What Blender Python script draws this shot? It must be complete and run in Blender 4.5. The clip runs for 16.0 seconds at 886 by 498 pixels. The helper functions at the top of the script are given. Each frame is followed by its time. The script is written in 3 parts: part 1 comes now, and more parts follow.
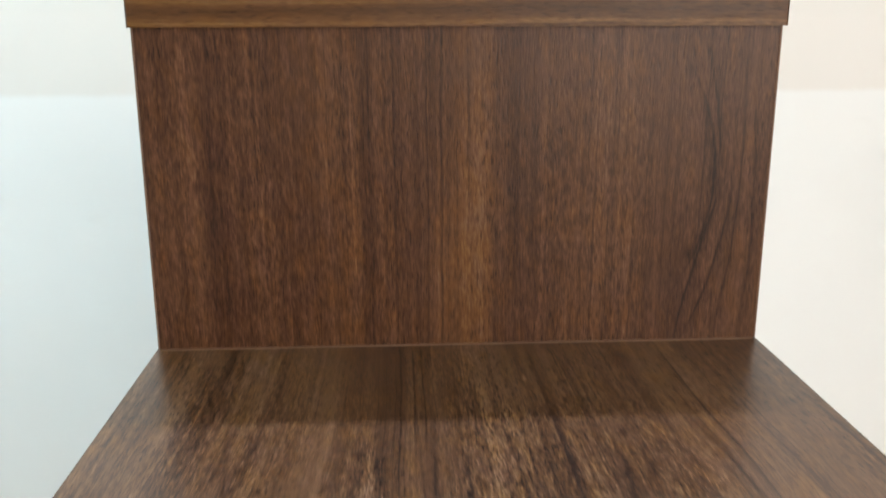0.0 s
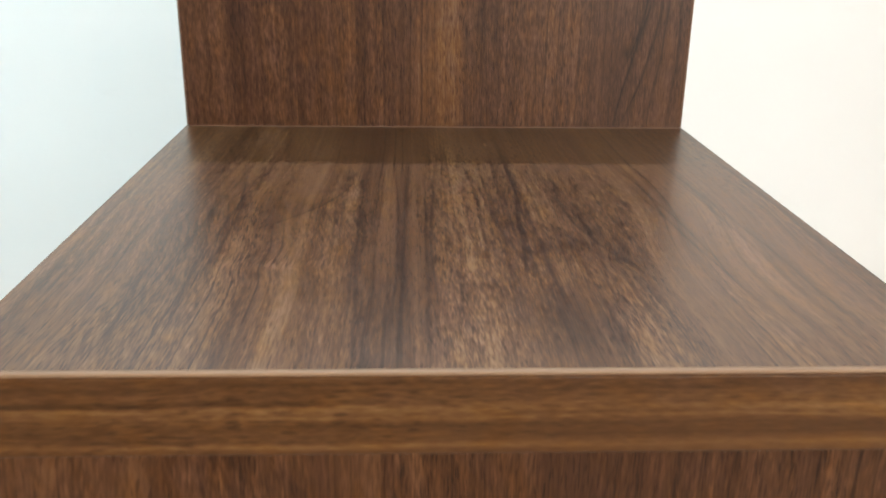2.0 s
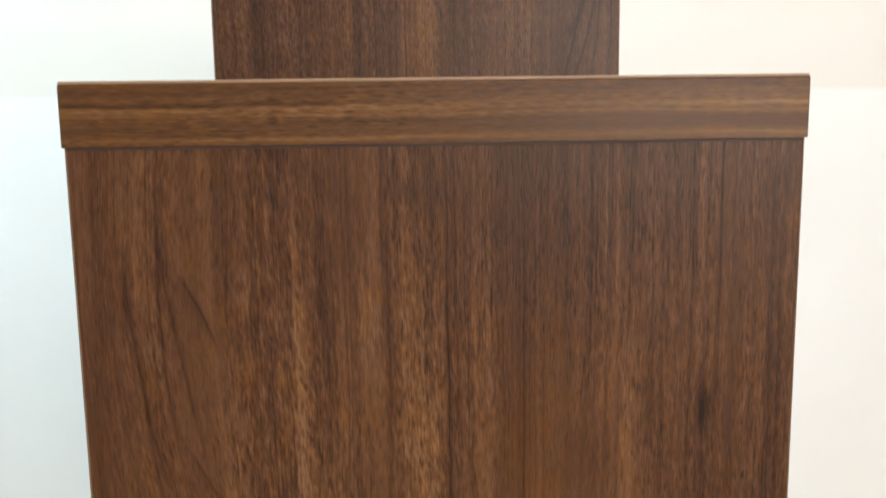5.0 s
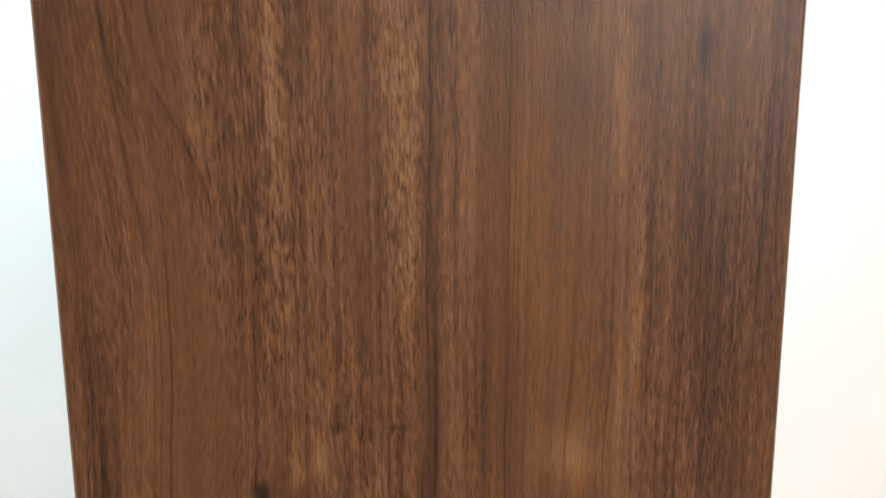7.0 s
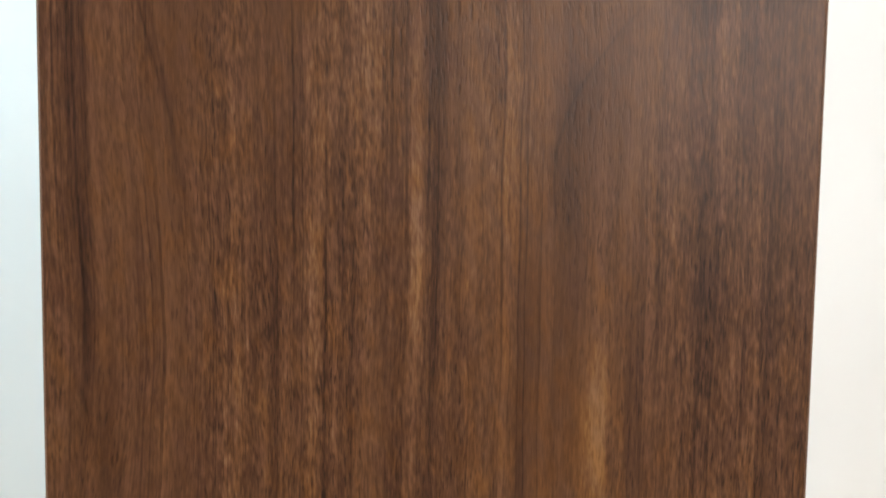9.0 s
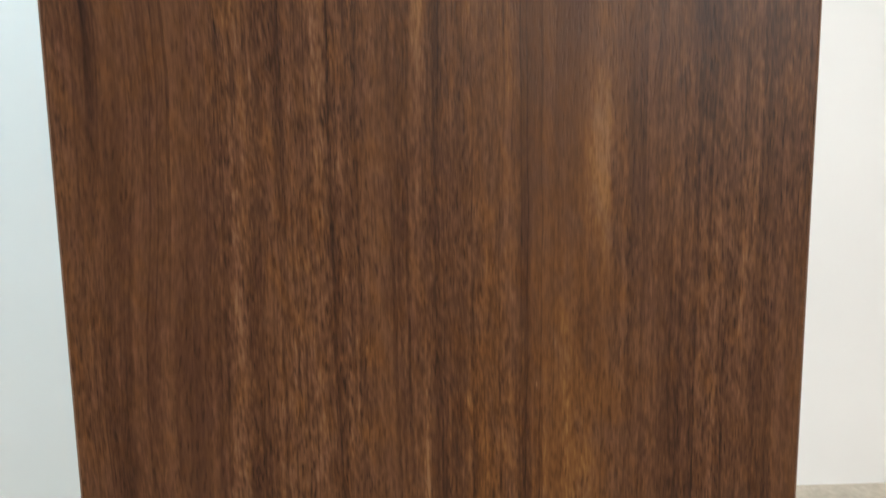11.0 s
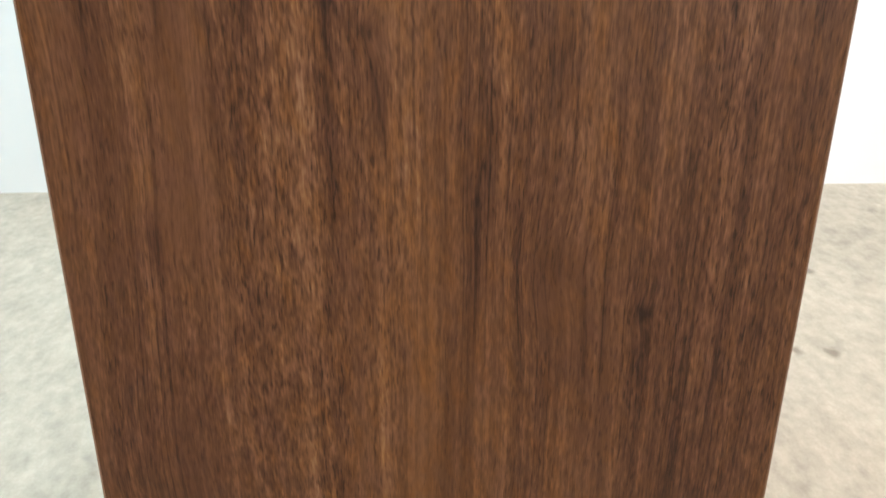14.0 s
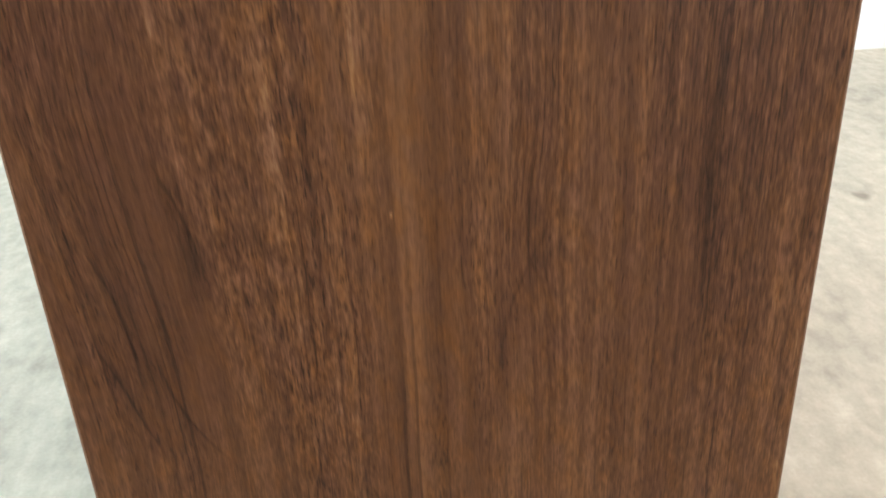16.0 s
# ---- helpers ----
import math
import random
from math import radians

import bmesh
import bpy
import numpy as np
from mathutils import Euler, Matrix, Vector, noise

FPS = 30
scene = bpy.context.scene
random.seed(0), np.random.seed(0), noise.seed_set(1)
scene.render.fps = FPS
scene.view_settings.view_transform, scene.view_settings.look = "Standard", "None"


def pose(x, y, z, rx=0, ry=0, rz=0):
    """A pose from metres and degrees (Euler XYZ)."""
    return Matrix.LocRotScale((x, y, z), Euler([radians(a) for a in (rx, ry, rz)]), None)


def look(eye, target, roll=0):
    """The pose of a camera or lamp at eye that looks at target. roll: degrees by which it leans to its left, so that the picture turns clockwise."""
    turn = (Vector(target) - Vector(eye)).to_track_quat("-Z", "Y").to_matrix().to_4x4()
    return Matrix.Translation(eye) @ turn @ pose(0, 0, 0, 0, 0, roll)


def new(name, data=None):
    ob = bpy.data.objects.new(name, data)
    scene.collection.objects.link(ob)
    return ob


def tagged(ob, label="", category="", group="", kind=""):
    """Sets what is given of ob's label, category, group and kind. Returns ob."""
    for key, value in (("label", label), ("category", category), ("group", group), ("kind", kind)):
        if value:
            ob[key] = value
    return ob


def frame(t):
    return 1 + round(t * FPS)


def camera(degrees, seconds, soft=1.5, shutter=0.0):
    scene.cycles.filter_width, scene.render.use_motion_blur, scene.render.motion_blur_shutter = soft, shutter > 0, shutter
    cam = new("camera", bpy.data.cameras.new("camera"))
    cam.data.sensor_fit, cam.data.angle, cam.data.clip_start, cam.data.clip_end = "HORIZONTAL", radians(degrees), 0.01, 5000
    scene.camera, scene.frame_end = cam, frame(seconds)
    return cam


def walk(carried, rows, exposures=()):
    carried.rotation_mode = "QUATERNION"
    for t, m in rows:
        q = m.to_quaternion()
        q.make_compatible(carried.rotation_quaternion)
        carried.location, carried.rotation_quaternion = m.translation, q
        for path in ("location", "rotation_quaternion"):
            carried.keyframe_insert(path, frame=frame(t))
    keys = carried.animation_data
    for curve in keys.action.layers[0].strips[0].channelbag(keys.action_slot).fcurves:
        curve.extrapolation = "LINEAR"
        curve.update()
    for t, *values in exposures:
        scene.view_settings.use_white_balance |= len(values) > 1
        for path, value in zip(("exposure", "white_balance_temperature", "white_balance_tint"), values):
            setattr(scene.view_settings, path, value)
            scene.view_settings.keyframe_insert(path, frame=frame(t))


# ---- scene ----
# ---- camera and walk ----
cam = camera(52.45, 16.0, 1.6, 0.5)
PATH = [
    (0.0, (-0.0247, -0.0918, 1.2595), (-0.0012, 0.3913, 1.1326), -0.17),
    (0.5, (-0.0258, -0.1077, 1.2530), (-0.0033, 0.3692, 1.1047), 0.05),
    (1.0, (-0.0212, -0.1349, 1.2415), (0.0068, 0.3376, 1.0806), 0.66),
    (1.5, (-0.0154, -0.1609, 1.2329), (0.0129, 0.3082, 1.0621), 0.79),
    (2.0, (-0.0157, -0.1870, 1.2242), (0.0050, 0.2820, 1.0523), 0.87),
    (2.5, (-0.0168, -0.2232, 1.2204), (-0.0010, 0.2490, 1.0568), 0.87),
    (3.0, (-0.0027, -0.2557, 1.2080), (0.0045, 0.2230, 1.0635), 0.85),
    (3.2, (0.0051, -0.2692, 1.1978), (0.0063, 0.2132, 1.0665), 0.71),
    (5.3, (-0.0194, -0.3050, 1.1006), (0.0113, 0.1884, 1.0256), -0.78),
    (5.5, (-0.0208, -0.3052, 1.0909), (0.0120, 0.1877, 1.0137), -0.74),
    (6.0, (-0.0221, -0.2998, 1.0665), (0.0105, 0.1922, 0.9831), -0.89),
    (6.5, (-0.0081, -0.2940, 1.0391), (0.0170, 0.1961, 0.9432), -0.90),
    (7.0, (-0.0074, -0.2992, 1.0002), (0.0134, 0.1909, 0.9031), -0.26),
    (7.5, (-0.0167, -0.2967, 0.9513), (0.0035, 0.1951, 0.8632), 0.78),
    (8.0, (-0.0167, -0.2946, 0.8869), (0.0083, 0.2002, 0.8194), 0.74),
    (8.5, (-0.0158, -0.3024, 0.8254), (0.0115, 0.1952, 0.7849), 1.03),
    (9.0, (-0.0058, -0.2884, 0.7831), (0.0093, 0.2099, 0.7446), 0.86),
    (9.2, (-0.0027, -0.2889, 0.7792), (0.0036, 0.2092, 0.7366), 0.77),
    (11.3, (-0.0045, -0.2955, 0.7053), (0.0061, 0.1946, 0.6065), -0.94),
    (11.5, (-0.0042, -0.2941, 0.6935), (0.0068, 0.1934, 0.5826), -0.86),
    (12.0, (-0.0087, -0.2885, 0.6664), (0.0083, 0.1927, 0.5319), -0.25),
    (12.5, (-0.0095, -0.2827, 0.6414), (0.0112, 0.1924, 0.4869), 0.03),
    (13.0, (-0.0097, -0.2775, 0.6181), (0.0095, 0.1928, 0.4494), -0.05),
    (13.5, (-0.0100, -0.2736, 0.5857), (0.0086, 0.1889, 0.3966), 0.31),
    (14.0, (-0.0101, -0.2721, 0.5596), (0.0078, 0.1843, 0.3561), 0.40),
    (14.5, (-0.0065, -0.2676, 0.5318), (0.0093, 0.1833, 0.3162), -0.34),
    (15.0, (-0.0047, -0.2629, 0.5012), (0.0088, 0.1847, 0.2787), -1.07),
    (15.5, (-0.0048, -0.2584, 0.4678), (0.0054, 0.1881, 0.2431), -1.76),
    (16.0, (-0.0054, -0.2528, 0.4277), (0.0092, 0.1928, 0.2013), -2.47),
]
walk(cam, [(t, look(eye, target, roll)) for t, eye, target, roll in PATH],
     exposures=[(0.0, 0.03, 6620, 13.0), (0.5, -0.08, 6650, 13.0), (1.0, -0.12, 6680, 13.0), (1.5, -0.20, 6720, 13.0), (2.0, 0.18, 6680, 13.0),
                (2.5, 0.28, 6660, 13.0), (3.0, 0.38, 6620, 13.0), (5.3, 0.14, 6580, 13.2), (5.5, 0.12, 6580, 13.4),
                (6.0, 0.48, 6550, 13.9), (6.5, 0.55, 6500, 14.4), (7.0, 0.38, 6500, 15.0), (7.5, 0.22, 6490, 14.5),
                (8.0, 0.12, 6480, 14.0), (8.5, 0.14, 6460, 13.5), (9.0, 0.22, 6450, 13.0), (9.2, 0.25, 6450, 12.9),
                (11.3, 0.06, 6400, 12.1), (11.5, 0.08, 6400, 12.0), (12.0, 0.35, 6400, 12.0), (12.5, 0.54, 6400, 12.0),
                (13.0, 0.52, 6400, 12.0), (14.0, 0.62, 6300, 11.3), (15.0, 0.55, 6200, 10.3), (15.5, 0.55, 6150, 9.7), (16.0, 0.66, 6100, 9.0)])

# ---- sizes (metres) ----
HALF = 0.125          # half the stand's width
STEP_Z = 1.1257       # top of the step board
BOARD = 0.0212        # thickness of the boards with an edge band
RISER_Y = 0.2605      # face of the upper panel
RISER_H = 0.129       # clear height of the upper panel
BACK_Y = 0.50         # rear of the stand
LIP = 0.0016          # overhang of the boards
WALL_Y = 1.252        # rear wall of the room at x = 0
DADO_Z = 1.145        # where the two coats of wall paint meet
ROOM_X0, ROOM_X1, ROOM_Y0, ROOM_H = -1.5, 2.3, -3.2, 2.8

# ---- world and lights ----
world = bpy.data.worlds.new("world")
scene.world = world
world.use_nodes = True
sky = world.node_tree.nodes.new("ShaderNodeTexSky")
sky.sky_type, sky.sun_disc = "NISHITA", False
sky.sun_elevation, sky.sun_rotation = radians(35), radians(200)
background = world.node_tree.nodes["Background"]
background.inputs["Strength"].default_value = 0.1
world.node_tree.links.new(sky.outputs["Color"], background.inputs["Color"])


def area_lamp(name, at, target, size, size_y, watts, colour):
    data = bpy.data.lights.new(name, "AREA")
    data.shape, data.size, data.size_y, data.energy, data.color = "RECTANGLE", size, size_y, watts, colour
    lamp = new(name, data)
    lamp.matrix_world = look(at, target)
    return lamp


REAR_TUBE = (0.02, 0.91, 2.72)
area_lamp("rear_tube_light", (REAR_TUBE[0], REAR_TUBE[1], REAR_TUBE[2] - 0.032), (REAR_TUBE[0], REAR_TUBE[1] + 0.0001, 0), 0.9, 0.05, 21, (0.92, 0.97, 1.0))
area_lamp("south_window_light", (1.40, ROOM_Y0 + 0.02, 1.75), (0.8, 1.2, 1.2), 1.70, 1.40, 86, (1.0, 0.91, 0.82))
area_lamp("west_window_light", (ROOM_X0 + 0.02, 0.0, 1.60), (0.0, 0.5, 0.9), 1.2, 1.4, 20, (0.34, 0.81, 1.0))


# ---- node helpers ----
class Net:
    """A small wrapper for building node trees."""

    def __init__(self, name):
        self.mat = bpy.data.materials.new(name)
        self.mat.use_nodes = True
        self.tree = self.mat.node_tree
        self.bsdf = self.tree.nodes["Principled BSDF"]

    def plug(self, socket, value):
        if isinstance(value, bpy.types.NodeSocket):
            self.tree.links.new(value, socket)
        elif value is not None:
            socket.default_value = value

    def math(self, op, a, b=None, c=None, clamp=False):
        n = self.tree.nodes.new("ShaderNodeMath")
        n.operation, n.use_clamp = op, clamp
        for s, v in zip(n.inputs, (a, b, c)):
            self.plug(s, v)
        return n.outputs[0]

    def vec(self, op, a, b=None, c=None):
        n = self.tree.nodes.new("ShaderNodeVectorMath")
        n.operation = op
        for s, v in zip(n.inputs, (a, b, c)):
            self.plug(s, v)
        return n.outputs["Value"] if op in ("DOT_PRODUCT", "LENGTH") else n.outputs[0]

    def join(self, x, y, z=0.0):
        n = self.tree.nodes.new("ShaderNodeCombineXYZ")
        for s, v in zip(n.inputs, (x, y, z)):
            self.plug(s, v)
        return n.outputs[0]

    def split(self, v):
        n = self.tree.nodes.new("ShaderNodeSeparateXYZ")
        self.plug(n.inputs[0], v)
        return n.outputs

    def place(self):
        return self.tree.nodes.new("ShaderNodeTexCoord").outputs["Object"]

    def noise(self, vector, scale, detail=2.0, rough=0.5, dims="3D", w=None):
        n = self.tree.nodes.new("ShaderNodeTexNoise")
        n.noise_dimensions = dims
        if dims == "1D":
            self.plug(n.inputs["W"], w)
        else:
            self.plug(n.inputs["Vector"], vector)
        n.inputs["Scale"].default_value = scale
        n.inputs["Detail"].default_value = detail
        n.inputs["Roughness"].default_value = rough
        return n.outputs["Fac"]

    def remap(self, v, a, b, c=0.0, d=1.0, kind="LINEAR"):
        n = self.tree.nodes.new("ShaderNodeMapRange")
        n.interpolation_type = kind
        for s, q in zip(n.inputs, (v, a, b, c, d)):
            self.plug(s, q)
        return n.outputs[0]

    def ramp(self, fac, stops, kind="LINEAR"):
        n = self.tree.nodes.new("ShaderNodeValToRGB")
        n.color_ramp.interpolation = kind
        el = n.color_ramp.elements
        el[0].position, el[1].position = stops[0][0], stops[-1][0]
        el[0].color, el[1].color = (*stops[0][1], 1), (*stops[-1][1], 1)
        for p, c in stops[1:-1]:
            el.new(p).color = (*c, 1)
        self.plug(n.inputs[0], fac)
        return n.outputs["Color"]

    def mix(self, fac, a, b, blend="MIX"):
        n = self.tree.nodes.new("ShaderNodeMix")
        n.data_type, n.blend_type = "RGBA", blend
        for s, v in zip((n.inputs[0], n.inputs[6], n.inputs[7]), (fac, a, b)):
            self.plug(s, (*v, 1) if isinstance(v, tuple) else v)
        return n.outputs[2]

    def bump(self, height, strength, distance):
        n = self.tree.nodes.new("ShaderNodeBump")
        n.inputs["Strength"].default_value, n.inputs["Distance"].default_value = strength, distance
        self.plug(n.inputs["Height"], height)
        self.plug(self.bsdf.inputs["Normal"], n.outputs[0])

    def finish(self, colour, rough, specular=0.5, metal=0.0):
        self.plug(self.bsdf.inputs["Base Color"], (*colour, 1) if isinstance(colour, tuple) else colour)
        self.plug(self.bsdf.inputs["Roughness"], rough)
        self.plug(self.bsdf.inputs["Specular IOR Level"], specular)
        self.plug(self.bsdf.inputs["Metallic"], metal)
        return self.mat


# ---- materials ----
def walnut(name, across, along, features=(), chatter=(), warm=(), veins=(), shears=(), seed=0.0, rough=0.38, specular=0.20, contrast=1.0,
           busy=0.38, rings=1.0, wood_tint=(1.0, 1.0, 1.0), relief=0.12, grain=1.0, stretch=1.0):
    """Walnut laminate. across, along: the axes of width and grain. features: (across, along, half width, half length, lightness, bend of the
    growth lines); chatter: strips of short leaning flecks; warm: patches of orange (+) or purple (-) brown; veins: three points of a growth
    line, its softness towards one side, its darkness; shears: zones in which the growth lines lean."""
    n = Net(name)
    xyz = n.split(n.place())
    u, v = xyz["XYZ".index(across)], xyz["XYZ".index(along)]

    def streaks(x, du, dv, detail, shift=0.0, rough_=0.5):
        return n.math("SUBTRACT", n.noise(n.join(n.math("MULTIPLY", x, du), n.math("MULTIPLY", v, dv), seed + shift), 1.0, detail, rough_), 0.5)

    def patch(at, fu, fv, su, sv):
        d = n.vec("MULTIPLY_ADD", at, (1 / su, 1 / sv, 0.0), (-fu / su, -fv / sv, 0.0))
        return n.math("POWER", 0.3679, n.vec("DOT_PRODUCT", d, d))

    # the growth lines wander, lean and bend round figures
    even = n.math("MULTIPLY_ADD", streaks(u, 16.0, 2.4, 2.0), 0.006, u)
    even = n.math("MULTIPLY_ADD", streaks(u, 90.0, 30.0, 1.0, 3.0), 0.0016, even)
    at = n.join(even, v, 0.0)
    bent, tone_sum, marks = even, n.math("MULTIPLY", u, 0.0), n.math("MULTIPLY", u, 0.0)
    for fu, fv, su, sv, slope in shears:
        bent = n.math("MULTIPLY_ADD", n.math("MULTIPLY", patch(at, fu, fv, su, sv), n.math("SUBTRACT", v, fv)), slope, bent)
    for fu, fv, su, sv, light, bend in features:
        g = patch(at, fu, fv, su, sv)
        if sv < 0.016:
            marks = n.math("MULTIPLY_ADD", g, light * 1.35, marks)
        else:
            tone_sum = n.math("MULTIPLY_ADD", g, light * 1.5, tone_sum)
        if bend:
            bent = n.math("MULTIPLY_ADD", patch(at, fu, fv, su * 2.5, sv * 2.5), bend * 0.55, bent)
    for (u0, v0), (u1, v1), (u2, v2), soft, shade in veins:
        c2 = ((u2 - u1) / (v2 - v1) - (u1 - u0) / (v1 - v0)) / (v2 - v0)
        c1 = (u1 - u0) / (v1 - v0) + c2 * (v1 - v0)
        dv = n.math("SUBTRACT", v, v1)
        du = n.math("SUBTRACT", even, n.math("MULTIPLY_ADD", n.math("MULTIPLY_ADD", dv, c2, c1), dv, u1))
        du = n.math("DIVIDE", du, soft * 0.7)
        away = n.math("MAXIMUM", du, n.math("MULTIPLY", du, -5.0))
        ends = n.math("POWER", n.math("DIVIDE", n.math("SUBTRACT", v, (v0 + v2) / 2), abs(v2 - v0) * 0.58), 4.0)
        g = n.math("POWER", 0.3679, n.math("ADD", away, ends))
        core = n.math("DIVIDE", n.math("MULTIPLY", du, soft * 0.7), 0.0006)
        core = n.math("POWER", 0.3679, n.math("MULTIPLY_ADD", core, core, ends))
        marks = n.math("MULTIPLY_ADD", g, -shade * 0.65, n.math("MULTIPLY_ADD", core, -shade * 0.6, marks))
    flecked = n.math("MULTIPLY_ADD", streaks(bent, 55.0, 5.0, 1.0, 5.0), 1.2, busy)
    for fu, fv, su, sv, amount in chatter:
        flecked = n.math("MULTIPLY_ADD", patch(at, fu, fv, su, sv), amount, flecked)
    flecked = n.math("MINIMUM", n.math("MAXIMUM", flecked, 0.06), 0.85)

    lively = n.remap(flecked, 0.0, 0.6, 0.3, 0.9)
    # broad bands, thin streaks, growth lines, flecks and pores
    lean = n.math("MULTIPLY_ADD", v, 0.12, bent)
    fleck = streaks(lean, 1050.0 * grain, 250.0 * grain / stretch, 1.0, 7.0)
    blotch = streaks(lean, 330.0 * grain, 85.0 * grain / stretch, 2.0, 13.0)
    fine = streaks(bent, 1600.0, 190.0, 1.5, 17.0, 0.6)
    pore = n.remap(streaks(bent, 1250.0, 170.0, 1.0, 11.0), 0.08, 0.19, 0.0, 1.0)
    where = n.remap(streaks(bent, 60.0, 8.0, 1.0, 23.0), -0.12, 0.14, 0.3, 1.0)
    line = n.noise(None, 480.0 * rings, 1.0, 0.5, "1D", n.math("ADD", bent, seed + 40))
    line = n.math("MULTIPLY", n.remap(line, 0.60, 0.72, 0.0, 1.0), n.remap(streaks(bent, 50.0, 7.0, 1.0, 31.0), -0.06, 0.14, 0.0, 1.0))
    strand = n.remap(streaks(bent, 900.0, 6.0, 1.0, 61.0), 0.10, 0.20, 0.0, 1.0)
    broken = n.remap(streaks(bent, 800.0, 10.0, 2.0, 71.0), -0.2, 0.2, 0.4, 1.6)
    broken = n.math("MULTIPLY_ADD", fleck, 1.2, broken)
    tone = n.math("MULTIPLY_ADD", tone_sum, broken, n.math("ADD", marks, 0.57))
    for value, amount in ((streaks(bent, 45.0, 1.5, 1.0, 1.0), 0.26), (streaks(bent, 150.0, 3.0, 2.0, 2.0), 0.40), (n.math("MULTIPLY", streaks(bent, 480.0, 7.0, 2.0, 29.0), lively), 0.64),
                          (n.math("MULTIPLY", fine, lively), 0.85), (n.math("MULTIPLY", fleck, flecked), 0.62), (n.math("MULTIPLY", blotch, flecked), 0.60),
                          (n.math("MULTIPLY", n.math("MULTIPLY", pore, where), lively), -0.35), (n.math("MULTIPLY", strand, lively), -0.15), (line, -0.22)):
        tone = n.math("MULTIPLY_ADD", value, amount * contrast, tone)
    base = n.ramp(tone, [(0.0, (0.0124, 0.0039, 0.0017)), (0.25, (0.0322, 0.0118, 0.0047)), (0.5, (0.0650, 0.0258, 0.0103)),
                         (0.75, (0.1080, 0.0490, 0.0208)), (1.0, (0.1600, 0.0835, 0.0415))])
    hue = n.math("MULTIPLY", streaks(lean, 210.0, 70.0, 2.0, 51.0), 3.3)
    for fu, fv, su, sv, amount in warm:
        hue = n.math("MULTIPLY_ADD", patch(at, fu, fv, su, sv), amount * 0.75, hue)
    base = n.mix(n.remap(hue, 0.0, 1.0, 0.0, 0.85), base, n.mix(1.0, base, (1.16, 1.06, 0.62), "MULTIPLY"))
    base = n.mix(n.remap(hue, 0.0, -1.0, 0.0, 1.0), base, n.mix(1.0, base, (0.97, 0.96, 1.17), "MULTIPLY"))
    if wood_tint != (1.0, 1.0, 1.0):
        base = n.mix(1.0, base, wood_tint, "MULTIPLY")
    gloss = n.math("MULTIPLY_ADD", fine, 0.16, rough)
    n.bump(n.math("SUBTRACT", n.math("MULTIPLY_ADD", fleck, n.math("MULTIPLY", flecked, 0.5), fine), n.math("MULTIPLY", pore, where)), relief, 0.0006)
    return n.finish(base, gloss, specular)


def concrete():
    n = Net("concrete")
    p = n.place()
    large = n.noise(p, 3.5, 3.0, 0.5)
    trowelled = n.vec("MULTIPLY", p, (1.0, 0.6, 1.0))
    mid = n.noise(trowelled, 38.0, 4.0, 0.62)
    lumps = n.noise(n.vec("ADD", trowelled, (3.0, 1.0, 0.0)), 95.0, 2.0, 0.5)
    grain = n.noise(p, 330.0, 3.0, 0.6)
    tone = n.math("MULTIPLY_ADD", n.math("SUBTRACT", large, 0.5), 0.55, 0.5)
    for value, amount in ((mid, 0.72), (lumps, 0.36), (grain, 0.26)):
        tone = n.math("MULTIPLY_ADD", n.math("SUBTRACT", value, 0.5), amount, tone)
    base = n.ramp(tone, [(0.2, (0.30, 0.256, 0.200)), (0.42, (0.415, 0.358, 0.283)), (0.58, (0.49, 0.424, 0.336)), (0.85, (0.64, 0.568, 0.462))])
    # worn dark blots and pits
    pits = n.remap(n.noise(n.vec("MULTIPLY", p, (1.0, 1.4, 1.0)), 26.0, 1.5, 0.45), 0.70, 0.80, 0.0, 0.35)
    base = n.mix(pits, base, (0.20, 0.19, 0.18))
    wobble = n.math("MULTIPLY", n.math("SUBTRACT", n.noise(p, 70.0, 2.0, 0.5), 0.5), 1.6)
    for x, y, sx, sy in ((0.570, 0.893, 0.008, 0.012), (0.503, 0.662, 0.009, 0.014), (0.461, 0.668, 0.0075, 0.011), (0.72, 0.91, 0.018, 0.014)):
        d = n.vec("MULTIPLY", n.vec("SUBTRACT", p, (x, y, 0.0)), (1 / sx, 1 / sy, 0.0))
        spot = n.remap(n.math("ADD", n.vec("LENGTH", d), wobble), 0.25, 1.5, 0.75, 0.0, "SMOOTHSTEP")
        base = n.mix(spot, base, (0.19, 0.155, 0.115))
    n.bump(n.math("MULTIPLY_ADD", grain, 0.3, n.math("ADD", mid, lumps)), 0.18, 0.003)
    return n.finish(base, n.remap(large, 0.3, 0.7, 0.6, 0.8), 0.35)


